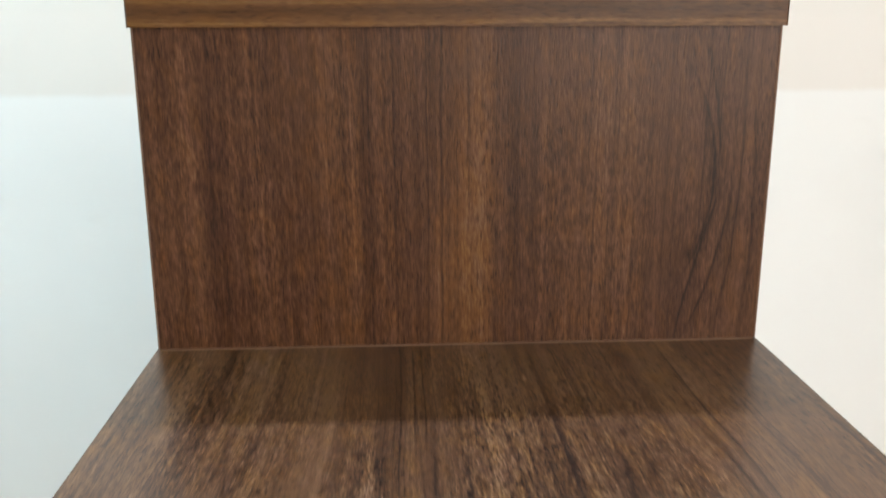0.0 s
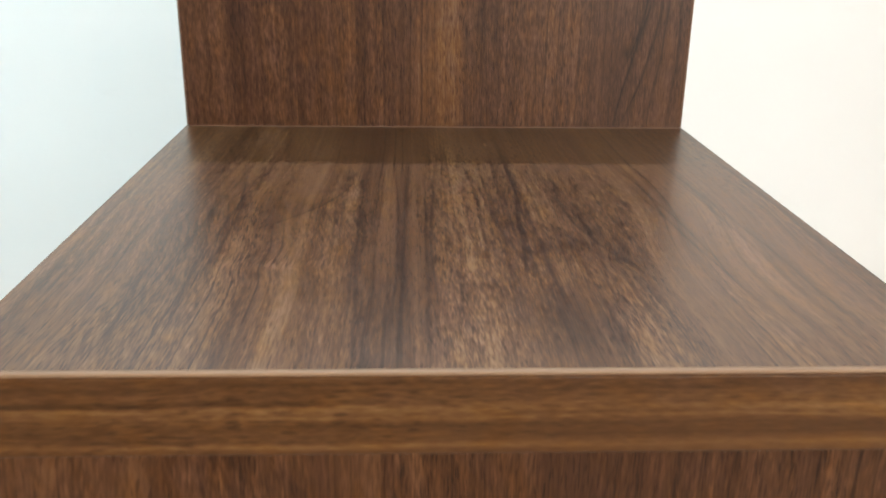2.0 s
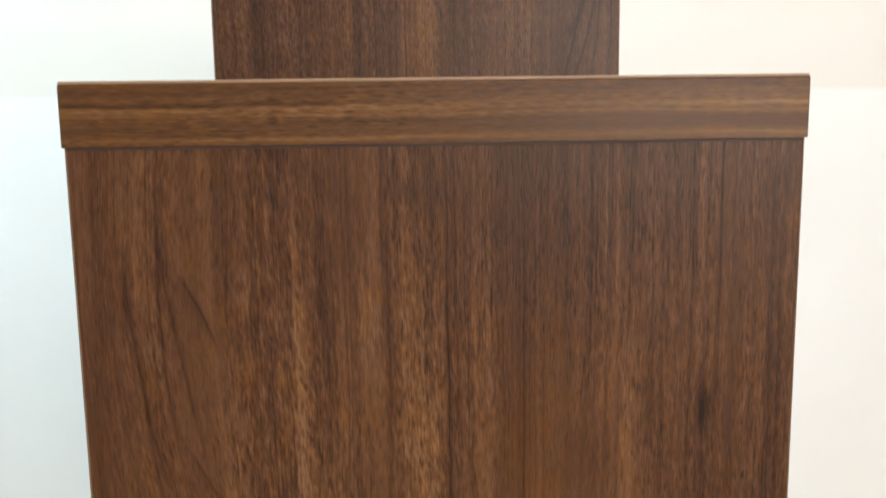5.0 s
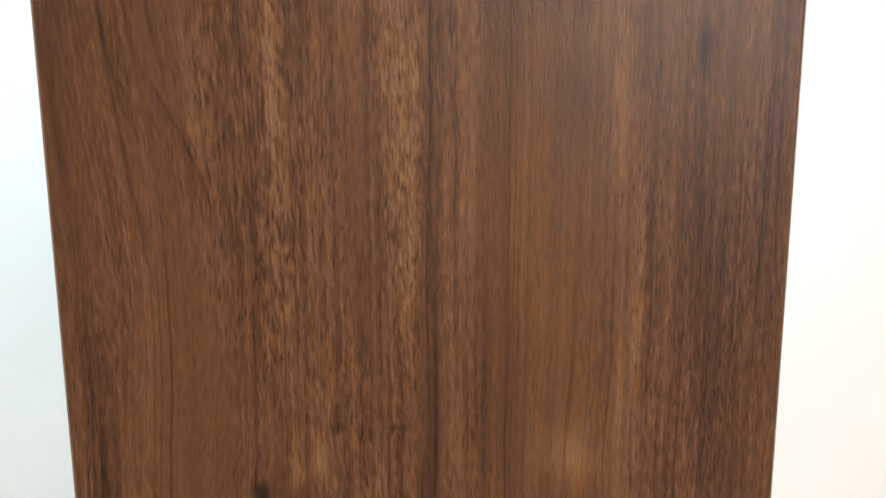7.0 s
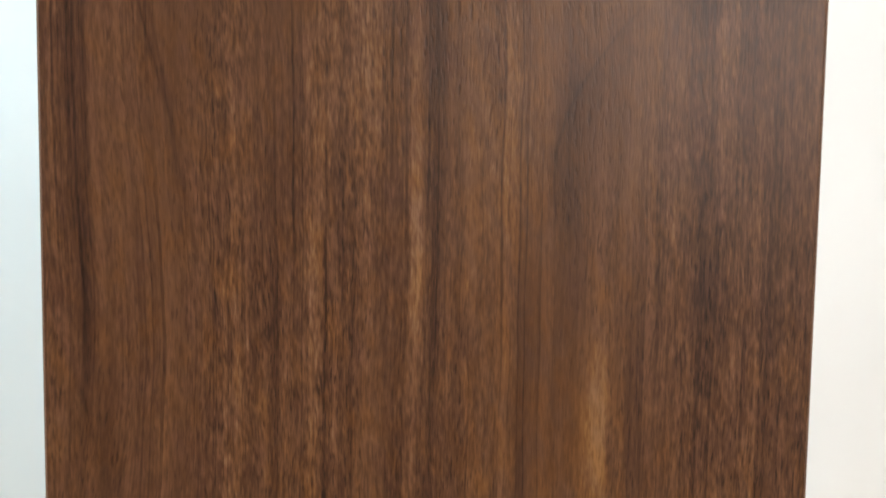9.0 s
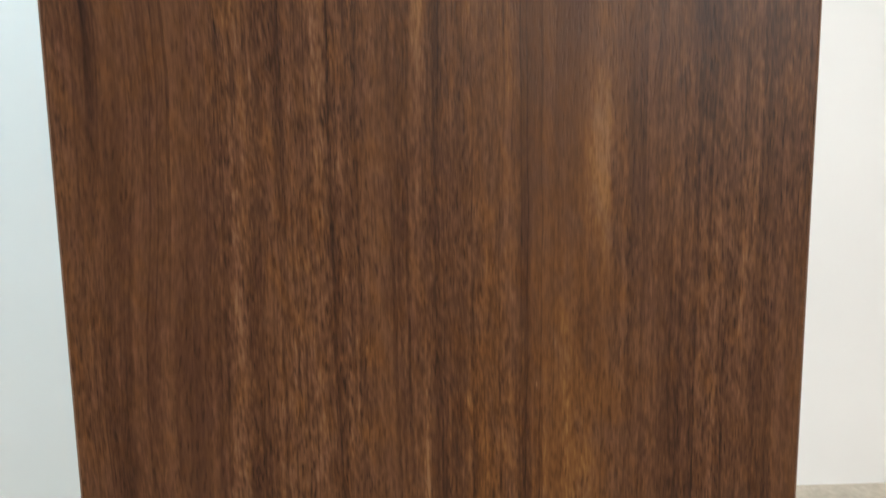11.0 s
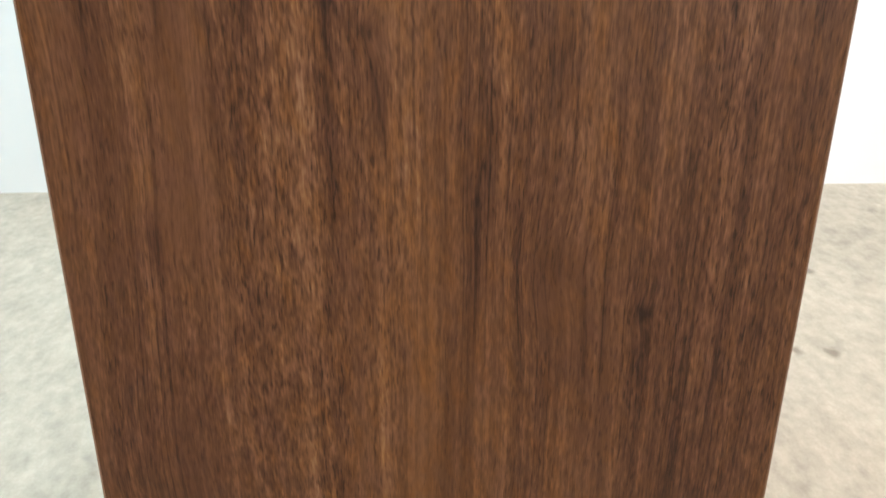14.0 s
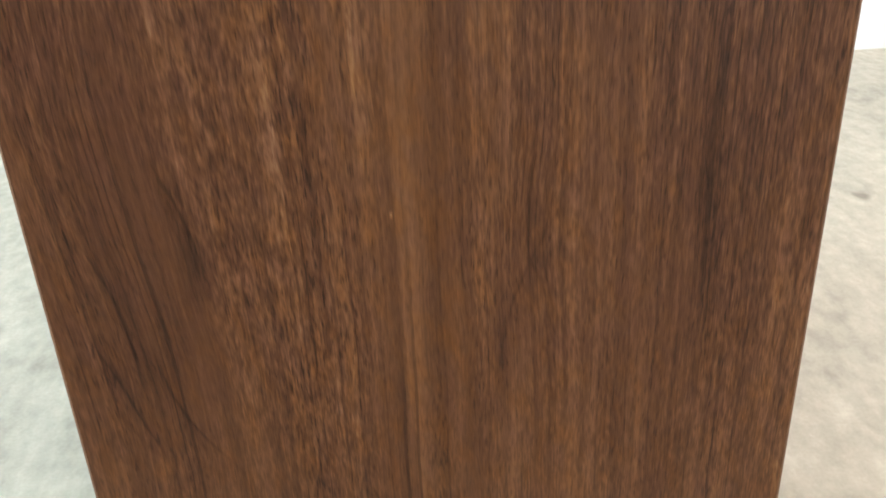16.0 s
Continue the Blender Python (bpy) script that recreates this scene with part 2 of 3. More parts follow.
def wall_paint(name, dado=False):
    n = Net(name)
    p = n.place()
    blot = n.noise(p, 2.6, 3.0, 0.5)
    grain = n.noise(p, 140.0, 2.0, 0.5)
    low = n.mix(n.remap(blot, 0.35, 0.65), (0.72, 0.72, 0.71), (0.75, 0.75, 0.74))
    if dado:
        line = n.math("MULTIPLY_ADD", n.math("SUBTRACT", n.noise(p, 30.0, 2.0, 0.5), 0.5), 0.006, n.split(p)[2])
        high = n.mix(n.remap(blot, 0.35, 0.65), (0.67, 0.64, 0.605), (0.70, 0.67, 0.635))
        low = n.mix(n.remap(line, DADO_Z - 0.006, DADO_Z + 0.006, 0.0, 1.0, "SMOOTHSTEP"), low, high)
        scuff = n.remap(n.noise(n.vec("MULTIPLY", p, (6.0, 6.0, 22.0)), 1.0, 4.0, 0.6), 0.66, 0.78, 0.0, 0.10)
        low = n.mix(scuff, low, (0.55, 0.53, 0.50))
    n.bump(n.math("MULTIPLY_ADD", grain, 0.5, blot), 0.12, 0.002)
    return n.finish(low, 0.62, 0.4)


def plain(name, colour, rough, specular=0.5, metal=0.0, variation=0.08):
    n = Net(name)
    f = n.noise(n.place(), 60.0, 3.0, 0.55)
    base = n.mix(n.remap(f, 0.3, 0.7), tuple(c * (1 - variation) for c in colour), tuple(min(1, c * (1 + variation)) for c in colour))
    return n.finish(base, rough, specular, metal)


def glowing(name, colour, strength):
    n = Net(name)
    n.plug(n.bsdf.inputs["Emission Color"], (*colour, 1))
    n.bsdf.inputs["Emission Strength"].default_value = strength
    return n.finish(colour, 0.5)


# front panel: figures of the print from its head to its foot, then broad painted darkening
FRONT_UPPER = [
    (-0.0501, 1.015, 0.0026, 0.081, 0.14, 0), (-0.0412, 1.038, 0.0022, 0.038, -0.14, 0), (-0.0667, 1.025, 0.0013, 0.066, -0.08, 0), (-0.0268, 1.038, 0.0041, 0.025, 0.08, 0),
    (-0.0087, 1.0, 0.0054, 0.065, 0.15, 0), (0.0013, 1.004, 0.001, 0.083, -0.14, 0), (0.0647, 0.998, 0.0028, 0.052, 0.13, 0), (0.0724, 1.012, 0.0024, 0.026, -0.12, 0),
    (0.0916, 1.008, 0.0022, 0.008, -0.34, 0.003), (0.0921, 0.973, 0.0053, 0.046, -0.11, 0), (-0.1083, 1.054, 0.0016, 0.011, -0.22, 0.002), (-0.1196, 0.996, 0.004, 0.05, -0.1, 0),
    (0.0497, 0.991, 0.0072, 0.012, -0.08, 0), (0.025, 1.013, 0.0023, 0.059, -0.06, 0), (0.1188, 1.001, 0.0037, 0.102, -0.1, 0),
]
FRONT_SHOULDER = [
    (-0.051, 0.951, 0.0041, 0.049, 0.1, 0), (-0.0049, 0.951, 0.0038, 0.049, 0.1, 0), (0.002, 0.885, 0.002, 0.053, -0.16, 0), (0.0179, 0.884, 0.0051, 0.045, -0.09, 0),
    (0.0315, 0.955, 0.0076, 0.038, 0.08, 0), (0.0526, 0.864, 0.0085, 0.01, 0.15, 0.004), (-0.0318, 0.877, 0.0023, 0.002, -0.24, 0.002), (-0.0112, 0.877, 0.0028, 0.001, -0.26, -0.002),
    (-0.0383, 0.864, 0.0018, 0.011, 0.18, 0), (0.0715, 0.892, 0.0018, 0.053, 0.14, 0), (0.0959, 0.9, 0.0052, 0.041, -0.1, 0),
]
FRONT_MID = [
    (-0.0592, 0.853, 0.0031, 0.004, -0.34, 0.003), (-0.0582, 0.847, 0.0015, 0.007, -0.1, 0), (-0.0461, 0.862, 0.0016, 0.009, 0.18, 0), (-0.0161, 0.857, 0.0019, 0.009, 0.16, 0),
    (-0.0431, 0.847, 0.0102, 0.009, -0.1, 0), (-0.0258, 0.816, 0.006, 0.039, 0.07, 0), (0.0502, 0.808, 0.0089, 0.014, -0.05, 0), (0.0283, 0.818, 0.0057, 0.027, 0.08, 0),
    (0.0677, 0.877, 0.0015, 0.03, 0.16, 0), (-0.1144, 0.844, 0.0029, 0.078, -0.14, 0), (0.0829, 0.84, 0.0066, 0.012, -0.1, 0), (0.0458, 0.868, 0.0094, 0.011, 0.08, 0),
    (-0.0074, 0.808, 0.0034, 0.051, 0.08, 0), (-0.0439, 0.781, 0.0114, 0.024, -0.04, 0),
]
FRONT_WAIST = [
    (0.05, 0.73, 0.03, 0.08, -0.05, 0), (-0.1107, 0.758, 0.0023, 0.076, -0.14, 0), (-0.0201, 0.818, 0.0039, 0.025, 0.1, 0), (-0.039, 0.739, 0.0025, 0.048, 0.13, 0),
    (-0.0046, 0.754, 0.0031, 0.029, 0.14, -0.002), (0.0003, 0.768, 0.0013, 0.06, -0.12, 0), (-0.0511, 0.738, 0.0025, 0.048, -0.12, 0), (-0.0312, 0.764, 0.0013, 0.036, -0.1, 0),
    (0.0273, 0.781, 0.0062, 0.029, 0.09, 0), (0.0539, 0.71, 0.003, 0.023, 0.09, 0), (0.0881, 0.747, 0.0097, 0.061, -0.1, 0), (-0.0611, 0.716, 0.0036, 0.03, 0.07, 0),
    (0.0641, 0.713, 0.0034, 0.03, -0.1, 0), (-0.0763, 0.756, 0.0039, 0.047, 0.06, 0),
]
FRONT_LOWER = [
    (-0.1089, 0.599, 0.0042, 0.053, -0.09, 0), (-0.1058, 0.698, 0.0032, 0.028, -0.12, 0), (-0.067, 0.636, 0.0024, 0.085, 0.13, 0), (-0.0418, 0.635, 0.0026, 0.064, 0.08, 0),
    (0.053, 0.699, 0.0048, 0.03, 0.16, 0), (0.0432, 0.637, 0.0027, 0.039, 0.15, 0), (0.031, 0.6, 0.0059, 0.037, -0.05, 0), (-0.004, 0.584, 0.001, 0.037, 0.15, 0),
    (0.1043, 0.676, 0.003, 0.048, 0.1, 0), (0.0786, 0.611, 0.0117, 0.067, -0.08, 0), (-0.0832, 0.615, 0.0076, 0.052, -0.08, 0), (-0.0601, 0.586, 0.0023, 0.054, -0.06, 0),
    (-0.0004, 0.621, 0.0017, 0.06, -0.1, 0), (-0.0287, 0.641, 0.0026, 0.064, 0.05, 0),
]
FRONT_KNEE = [
    (-0.0694, 0.586, 0.0026, 0.028, 0.11, 0), (-0.0606, 0.548, 0.0026, 0.039, -0.07, 0), (-0.0039, 0.565, 0.0009, 0.036, 0.16, 0), (0.002, 0.567, 0.0033, 0.041, -0.1, 0),
    (0.0484, 0.592, 0.0061, 0.034, 0.13, 0), (0.0363, 0.537, 0.0068, 0.014, 0.14, 0), (-0.0227, 0.51, 0.0025, 0.003, -0.24, 0.003), (-0.0201, 0.49, 0.002, 0.018, -0.16, 0),
    (-0.0333, 0.544, 0.0017, 0.059, -0.11, 0), (-0.1073, 0.529, 0.0018, 0.06, -0.08, 0), (-0.0424, 0.528, 0.0045, 0.061, 0.06, 0), (0.015, 0.469, 0.002, 0.025, -0.14, 0),
    (0.0372, 0.502, 0.0098, 0.013, -0.1, 0), (0.0722, 0.51, 0.0039, 0.064, 0.06, 0),
]
FRONT_FOOT = [
    (-0.0937, 0.442, 0.003, 0.008, -0.18, 0.003), (-0.0447, 0.442, 0.0042, 0.071, 0.06, 0), (-0.0345, 0.49, 0.0016, 0.049, -0.13, 0), (-0.011, 0.47, 0.0055, 0.052, 0.07, 0),
    (0.0118, 0.441, 0.0025, 0.035, -0.15, 0), (0.0394, 0.432, 0.0059, 0.009, -0.14, 0.006), (0.069, 0.413, 0.0022, 0.003, -0.36, 0.003), (0.0715, 0.404, 0.0041, 0.026, -0.12, 0),
    (0.0603, 0.431, 0.0014, 0.044, 0.13, 0), (-0.0624, 0.471, 0.0018, 0.066, -0.11, 0), (0.0475, 0.395, 0.0095, 0.034, -0.09, 0), (0.0918, 0.44, 0.0032, 0.073, 0.06, 0),
]
FRONT_BASE = [
    (-0.0473, 0.345, 0.0034, 0.048, 0.07, 0), (-0.0751, 0.301, 0.0032, 0.013, -0.14, 0.003), (-0.0202, 0.365, 0.0036, 0.038, 0.09, 0), (-0.0078, 0.291, 0.0033, 0.072, 0.1, 0),
    (-0.0012, 0.273, 0.0023, 0.06, -0.1, 0), (0.0312, 0.299, 0.0048, 0.013, -0.06, 0.006), (0.0208, 0.262, 0.0039, 0.028, -0.1, 0), (0.0838, 0.323, 0.0015, 0.01, -0.05, 0.002),
    (0.0846, 0.285, 0.0069, 0.058, -0.04, 0), (0.0633, 0.334, 0.0018, 0.058, 0.11, 0), (-0.0852, 0.278, 0.0063, 0.018, -0.06, 0), (-0.0372, 0.326, 0.0021, 0.051, -0.1, 0),
    (0.0134, 0.29, 0.0026, 0.044, 0.07, 0),
]
# shade below the step board painted at the head; darkened foot; two pale specks
FRONT_SHADE_AND_SPECKS = [
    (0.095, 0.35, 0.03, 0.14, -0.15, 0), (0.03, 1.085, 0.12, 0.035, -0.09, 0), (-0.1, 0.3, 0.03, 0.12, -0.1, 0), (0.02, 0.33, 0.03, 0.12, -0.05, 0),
    (-0.0133, 0.312, 0.0004, 0.001, 0.5, 0), (0.0333, 0.624, 0.0003, 0.001, 0.4, 0),
]
FRONT_CHATTER = [
    (-0.0552, 1.015, 0.0178, 0.096, 1.0), (-0.009, 1.0, 0.0077, 0.079, 0.5), (0.0126, 1.042, 0.0076, 0.057, 0.4), (-0.0267, 0.807, 0.0085, 0.051, 1.0),
    (-0.066, 0.816, 0.0074, 0.038, 0.6), (-0.0611, 0.722, 0.0082, 0.041, 0.9), (-0.034, 0.75, 0.0091, 0.073, 0.8), (-0.0666, 0.636, 0.0056, 0.097, 0.7),
    (-0.0378, 0.606, 0.0116, 0.081, 0.9), (0.0144, 0.604, 0.0078, 0.081, 0.8), (-0.061, 0.543, 0.0073, 0.059, 0.8), (0.0164, 0.579, 0.009, 0.055, 0.8),
    (-0.0377, 0.571, 0.0108, 0.074, 0.8), (-0.0512, 0.397, 0.0165, 0.105, 1.0), (-0.0564, 0.327, 0.0156, 0.078, 1.0), (0.0133, 0.281, 0.0057, 0.059, 0.5),
    (0.092, 0.55, 0.03, 0.22, 0.45), (0.1, 0.9, 0.025, 0.2, 0.25), (0.1, 0.32, 0.025, 0.1, 0.25),
]
FRONT_CALM = [
    (-0.0829, 1.035, 0.0101, 0.049, -0.5), (0.0378, 0.991, 0.0178, 0.052, -0.35), (-0.0829, 0.885, 0.0134, 0.053, -0.4), (0.0349, 0.932, 0.0135, 0.058, -0.5),
    (0.0381, 0.873, 0.0178, 0.056, -0.5), (-0.0435, 0.841, 0.0102, 0.013, -0.5), (0.0501, 0.801, 0.0097, 0.018, -0.5), (0.0832, 0.842, 0.0097, 0.017, -0.3),
    (-0.0879, 0.758, 0.0089, 0.054, -0.3), (0.0429, 0.739, 0.0129, 0.037, -0.3), (-0.0942, 0.665, 0.0128, 0.056, -0.3), (0.0467, 0.662, 0.0113, 0.062, -0.2),
    (-0.0814, 0.509, 0.0066, 0.055, -0.45), (-0.0233, 0.503, 0.0077, 0.019, -0.3), (0.036, 0.535, 0.0076, 0.02, -0.5), (-0.087, 0.45, 0.0117, 0.021, -0.5),
    (0.0445, 0.418, 0.0109, 0.02, -0.5), (-0.0837, 0.276, 0.0112, 0.034, -0.5), (-0.0938, 0.313, 0.0123, 0.04, -0.3), (0.03, 0.30, 0.05, 0.10, -0.22),
]
FRONT_WARM = [
    (0.0299, 0.973, 0.0119, 0.053, 1.0), (-0.0069, 1.014, 0.0115, 0.097, 0.4), (0.0314, 0.961, 0.0104, 0.049, 1.0), (0.0517, 0.892, 0.0119, 0.053, 0.8),
    (0.0294, 0.769, 0.011, 0.073, 0.9), (0.0514, 0.702, 0.0093, 0.03, 0.6), (0.0452, 0.633, 0.0134, 0.098, 1.0), (0.0146, 0.624, 0.0096, 0.099, 0.7),
    (-0.0842, 0.626, 0.0226, 0.098, -0.6), (0.0425, 0.561, 0.013, 0.063, 1.0), (0.0164, 0.579, 0.0072, 0.055, 0.8), (-0.0051, 0.385, 0.0114, 0.11, 0.5),
    (-0.0966, 0.387, 0.0313, 0.108, -0.7), (0.0927, 0.382, 0.0233, 0.112, -0.6), (0.0945, 0.846, 0.0213, 0.116, -0.7), (-0.1165, 0.844, 0.0126, 0.112, -0.6),
]
FRONT_VEINS_HIGH = [
    ((-0.0965, 1.0718), (-0.0918, 1.0389), (-0.0858, 1.0027), 0.004, 0.22), ((-0.0884, 1.0582), (-0.0839, 1.049), (-0.0795, 1.0377), -0.004, 0.3),
    ((-0.0881, 0.995), (-0.0798, 0.977), (-0.071, 0.9513), -0.005, 0.24), ((-0.1075, 1.0522), (-0.104, 1.0205), (-0.0973, 0.9836), 0.003, 0.2),
    ((-0.1043, 1.0224), (-0.1008, 0.9876), (-0.0938, 0.9347), 0.003, 0.2), ((-0.0995, 0.8665), (-0.0941, 0.837), (-0.084, 0.8008), 0.003, 0.13),
    ((-0.0913, 0.8389), (-0.0857, 0.8085), (-0.0773, 0.7652), -0.003, 0.14), ((-0.0019, 0.8675), (-0.0017, 0.824), (-0.0023, 0.7647), 0.003, 0.22),
    ((-0.0582, 0.8724), (-0.0614, 0.8577), (-0.0564, 0.8409), 0.004, 0.1), ((0.059, 0.832), (0.047, 0.815), (0.039, 0.774), 0.014, 0.2),
]
FRONT_VEINS_LOW = [
    ((-0.1059, 0.3011), (-0.1011, 0.2834), (-0.0995, 0.2555), 0.003, 0.26), ((-0.0924, 0.2634), (-0.0878, 0.2436), (-0.0794, 0.2264), -0.004, 0.24),
    ((-0.1097, 0.2657), (-0.1057, 0.2535), (-0.0989, 0.2304), 0.003, 0.28), ((-0.0817, 0.3318), (-0.0764, 0.3158), (-0.0724, 0.2948), -0.004, 0.22),
    ((0.0348, 0.3033), (0.0257, 0.2822), (0.0198, 0.2523), 0.005, 0.15), ((-0.1095, 0.5715), (-0.1064, 0.5452), (-0.1063, 0.5049), 0.003, 0.2),
    ((-0.0855, 0.5449), (-0.0839, 0.5291), (-0.0848, 0.5023), 0.003, 0.22), ((-0.0329, 0.5558), (-0.0347, 0.5323), (-0.0349, 0.5034), 0.003, 0.24),
    ((-0.0249, 0.5138), (-0.0206, 0.4945), (-0.0181, 0.4723), -0.004, 0.24), ((-0.0616, 0.5618), (-0.0587, 0.5367), (-0.0599, 0.5018), 0.003, 0.2),
]
FRONT_SHEARS = [(-0.100, 0.98, 0.030, 0.11, 0.13), (-0.095, 0.79, 0.028, 0.10, 0.12), (-0.108, 0.55, 0.022, 0.12, 0.08), (-0.098, 0.30, 0.030, 0.10, 0.12)]
wood_front = walnut("walnut_front", "X", "Z", FRONT_UPPER + FRONT_SHOULDER + FRONT_MID + FRONT_WAIST + FRONT_LOWER + FRONT_KNEE + FRONT_FOOT + FRONT_BASE + FRONT_SHADE_AND_SPECKS,
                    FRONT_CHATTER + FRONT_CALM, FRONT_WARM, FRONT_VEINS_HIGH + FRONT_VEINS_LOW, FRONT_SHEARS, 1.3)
# upper panel
RISER_FIGURES = [
    (-0.1065, 1.197, 0.0049, 0.068, 0.08, 0), (-0.0973, 1.185, 0.0032, 0.07, -0.12, 0), (-0.081, 1.173, 0.0046, 0.071, 0.05, 0), (-0.0676, 1.166, 0.0037, 0.048, -0.08, 0),
    (-0.0435, 1.185, 0.0021, 0.07, 0.12, 0), (-0.0368, 1.196, 0.0032, 0.069, -0.08, 0), (0.0044, 1.184, 0.006, 0.078, 0.12, 0), (-0.0072, 1.155, 0.0094, 0.027, 0.08, 0),
    (-0.0163, 1.196, 0.0059, 0.06, -0.06, 0), (0.0215, 1.196, 0.0016, 0.076, -0.09, 0), (0.0299, 1.184, 0.0037, 0.071, -0.05, 0), (0.0556, 1.184, 0.0047, 0.078, 0.08, 0),
    (0.0674, 1.183, 0.0033, 0.078, 0.05, 0), (0.0884, 1.154, 0.0017, 0.05, -0.08, 0), (0.0937, 1.163, 0.0024, 0.003, -0.28, 0.002),
]
RISER_CHATTER = [
    (-0.1029, 1.185, 0.0203, 0.093, 0.7), (-0.0741, 1.173, 0.0183, 0.071, 0.6), (-0.0304, 1.173, 0.0093, 0.096, 0.5), (0.0533, 1.184, 0.0305, 0.095, 0.4),
]
RISER_WARM = [
    (0.0021, 1.172, 0.0117, 0.096, 1.0), (-0.0462, 1.185, 0.0183, 0.094, 0.5), (0.0539, 1.172, 0.0284, 0.097, 0.3), (-0.0962, 1.185, 0.0271, 0.093, -0.2),
]
RISER_VEINS = [
    ((0.0967, 1.2421), (0.1038, 1.1995), (0.1031, 1.1854), 0.003, 0.32), ((0.0937, 1.2312), (0.1023, 1.1948), (0.0961, 1.1639), -0.004, 0.40),
    ((0.1088, 1.183), (0.1044, 1.1589), (0.096, 1.1339), 0.004, 0.36), ((0.1038, 1.1854), (0.0964, 1.159), (0.091, 1.134), 0.004, 0.40),
    ((0.1117, 1.2399), (0.1124, 1.183), (0.1078, 1.1388), 0.003, 0.28), ((0.1173, 1.2177), (0.119, 1.1757), (0.1167, 1.1361), 0.003, 0.24),
]
wood_riser = walnut("walnut_riser", "X", "Z", RISER_FIGURES, RISER_CHATTER, RISER_WARM, RISER_VEINS, (), 8.1, 0.38, 0.22, 0.95, 0.45, 1.0, (0.88, 0.85, 0.88))
# step board
STEP_BACK = [
    (-0.0559, 0.066, 0.0063, 0.004, 0.136, 0.004), (-0.0555, 0.054, 0.009, 0.004, 0.085, 0), (-0.0606, 0.124, 0.0114, 0.017, -0.102, 0.005), (-0.0351, 0.148, 0.0025, 0.039, 0.085, 0),
    (-0.0179, 0.053, 0.0036, 0.075, -0.102, 0), (-0.0088, 0.052, 0.0024, 0.058, -0.085, 0), (0.0044, 0.067, 0.0022, 0.01, 0.153, 0), (0.0306, 0.064, 0.0019, 0.01, 0.17, 0),
    (0.0358, 0.066, 0.0013, 0.009, 0.136, 0), (0.0502, 0.072, 0.0023, 0.003, -0.289, 0.004), (0.0295, 0.083, 0.0079, 0.007, -0.102, 0), (0.0071, 0.052, 0.003, 0.003, -0.102, 0),
    (0.0025, 0.154, 0.0025, 0.027, 0.085, 0), (0.015, 0.129, 0.002, 0.036, -0.102, 0), (0.0206, 0.117, 0.0015, 0.033, -0.119, 0), (0.0408, 0.128, 0.0028, 0.036, -0.119, 0),
]
STEP_FRONT = [
    (0.0303, 0.147, 0.0021, 0.026, 0.1, 0), (0.0567, 0.128, 0.0024, 0.03, 0.1, 0), (0.0028, 0.011, 0.0043, 0.015, 0.14, 0), (0.045, 0.005, 0.0033, 0.009, 0.12, 0),
    (-0.0384, 0.018, 0.0078, 0.021, 0.04, 0), (-0.0733, 0.041, 0.0017, 0.025, 0.08, 0), (0.0372, 0.021, 0.004, 0.019, -0.08, 0), (-0.0808, 0.104, 0.0106, 0.045, -0.08, 0),
]
STEP_WASH = [
    (-0.0259, 0.028, 0.0027, 0.032, -0.1, 0), (0.0278, 0.021, 0.0054, 0.019, -0.05, 0), (0.0875, 0.105, 0.0038, 0.031, -0.05, 0), (-0.0209, 0.053, 0.006, 0.084, -0.05, 0),
    (-0.0498, 0.034, 0.0069, 0.018, 0.06, 0), (0.039, 0.087, 0.007, 0.012, -0.14, 0), (0.0246, 0.029, 0.0098, 0.017, -0.1, 0), (0.0969, 0.081, 0.0105, 0.045, 0.07, 0),
    (0.0203, 0.223, 0.0006, 0.003, 0.6, 0),
]
STEP_TAN = [
    (-0.0548, 0.07, 0.0048, 0.005, 0.7), (-0.0483, 0.098, 0.0042, 0.009, 0.8), (-0.0415, 0.124, 0.0038, 0.01, 0.8), (-0.0365, 0.155, 0.0029, 0.013, 0.7),
    (0.0023, 0.022, 0.0053, 0.024, 0.4),
]
STEP_CALM = [
    (-0.0488, 0.037, 0.0098, 0.028, -0.15), (-0.0652, 0.13, 0.0116, 0.029, -0.15), (0.0846, 0.05, 0.0232, 0.075, -0.08), (0.0913, 0.1, 0.0148, 0.062, -0.15),
    (0.0295, 0.083, 0.0086, 0.013, -0.15), (0.0312, 0.038, 0.0058, 0.013, -0.15),
]
STEP_CHATTER = [
    (0.0051, 0.129, 0.0118, 0.054, 1.0), (0.0242, 0.123, 0.0097, 0.065, 1.0), (0.0587, 0.128, 0.01, 0.048, 1.0), (-0.0402, 0.108, 0.0109, 0.036, 0.8),
    (0.0032, 0.016, 0.0078, 0.031, 0.8), (0.0494, 0.02, 0.0081, 0.022, 0.7), (-0.0823, 0.054, 0.0178, 0.124, 0.5),
]
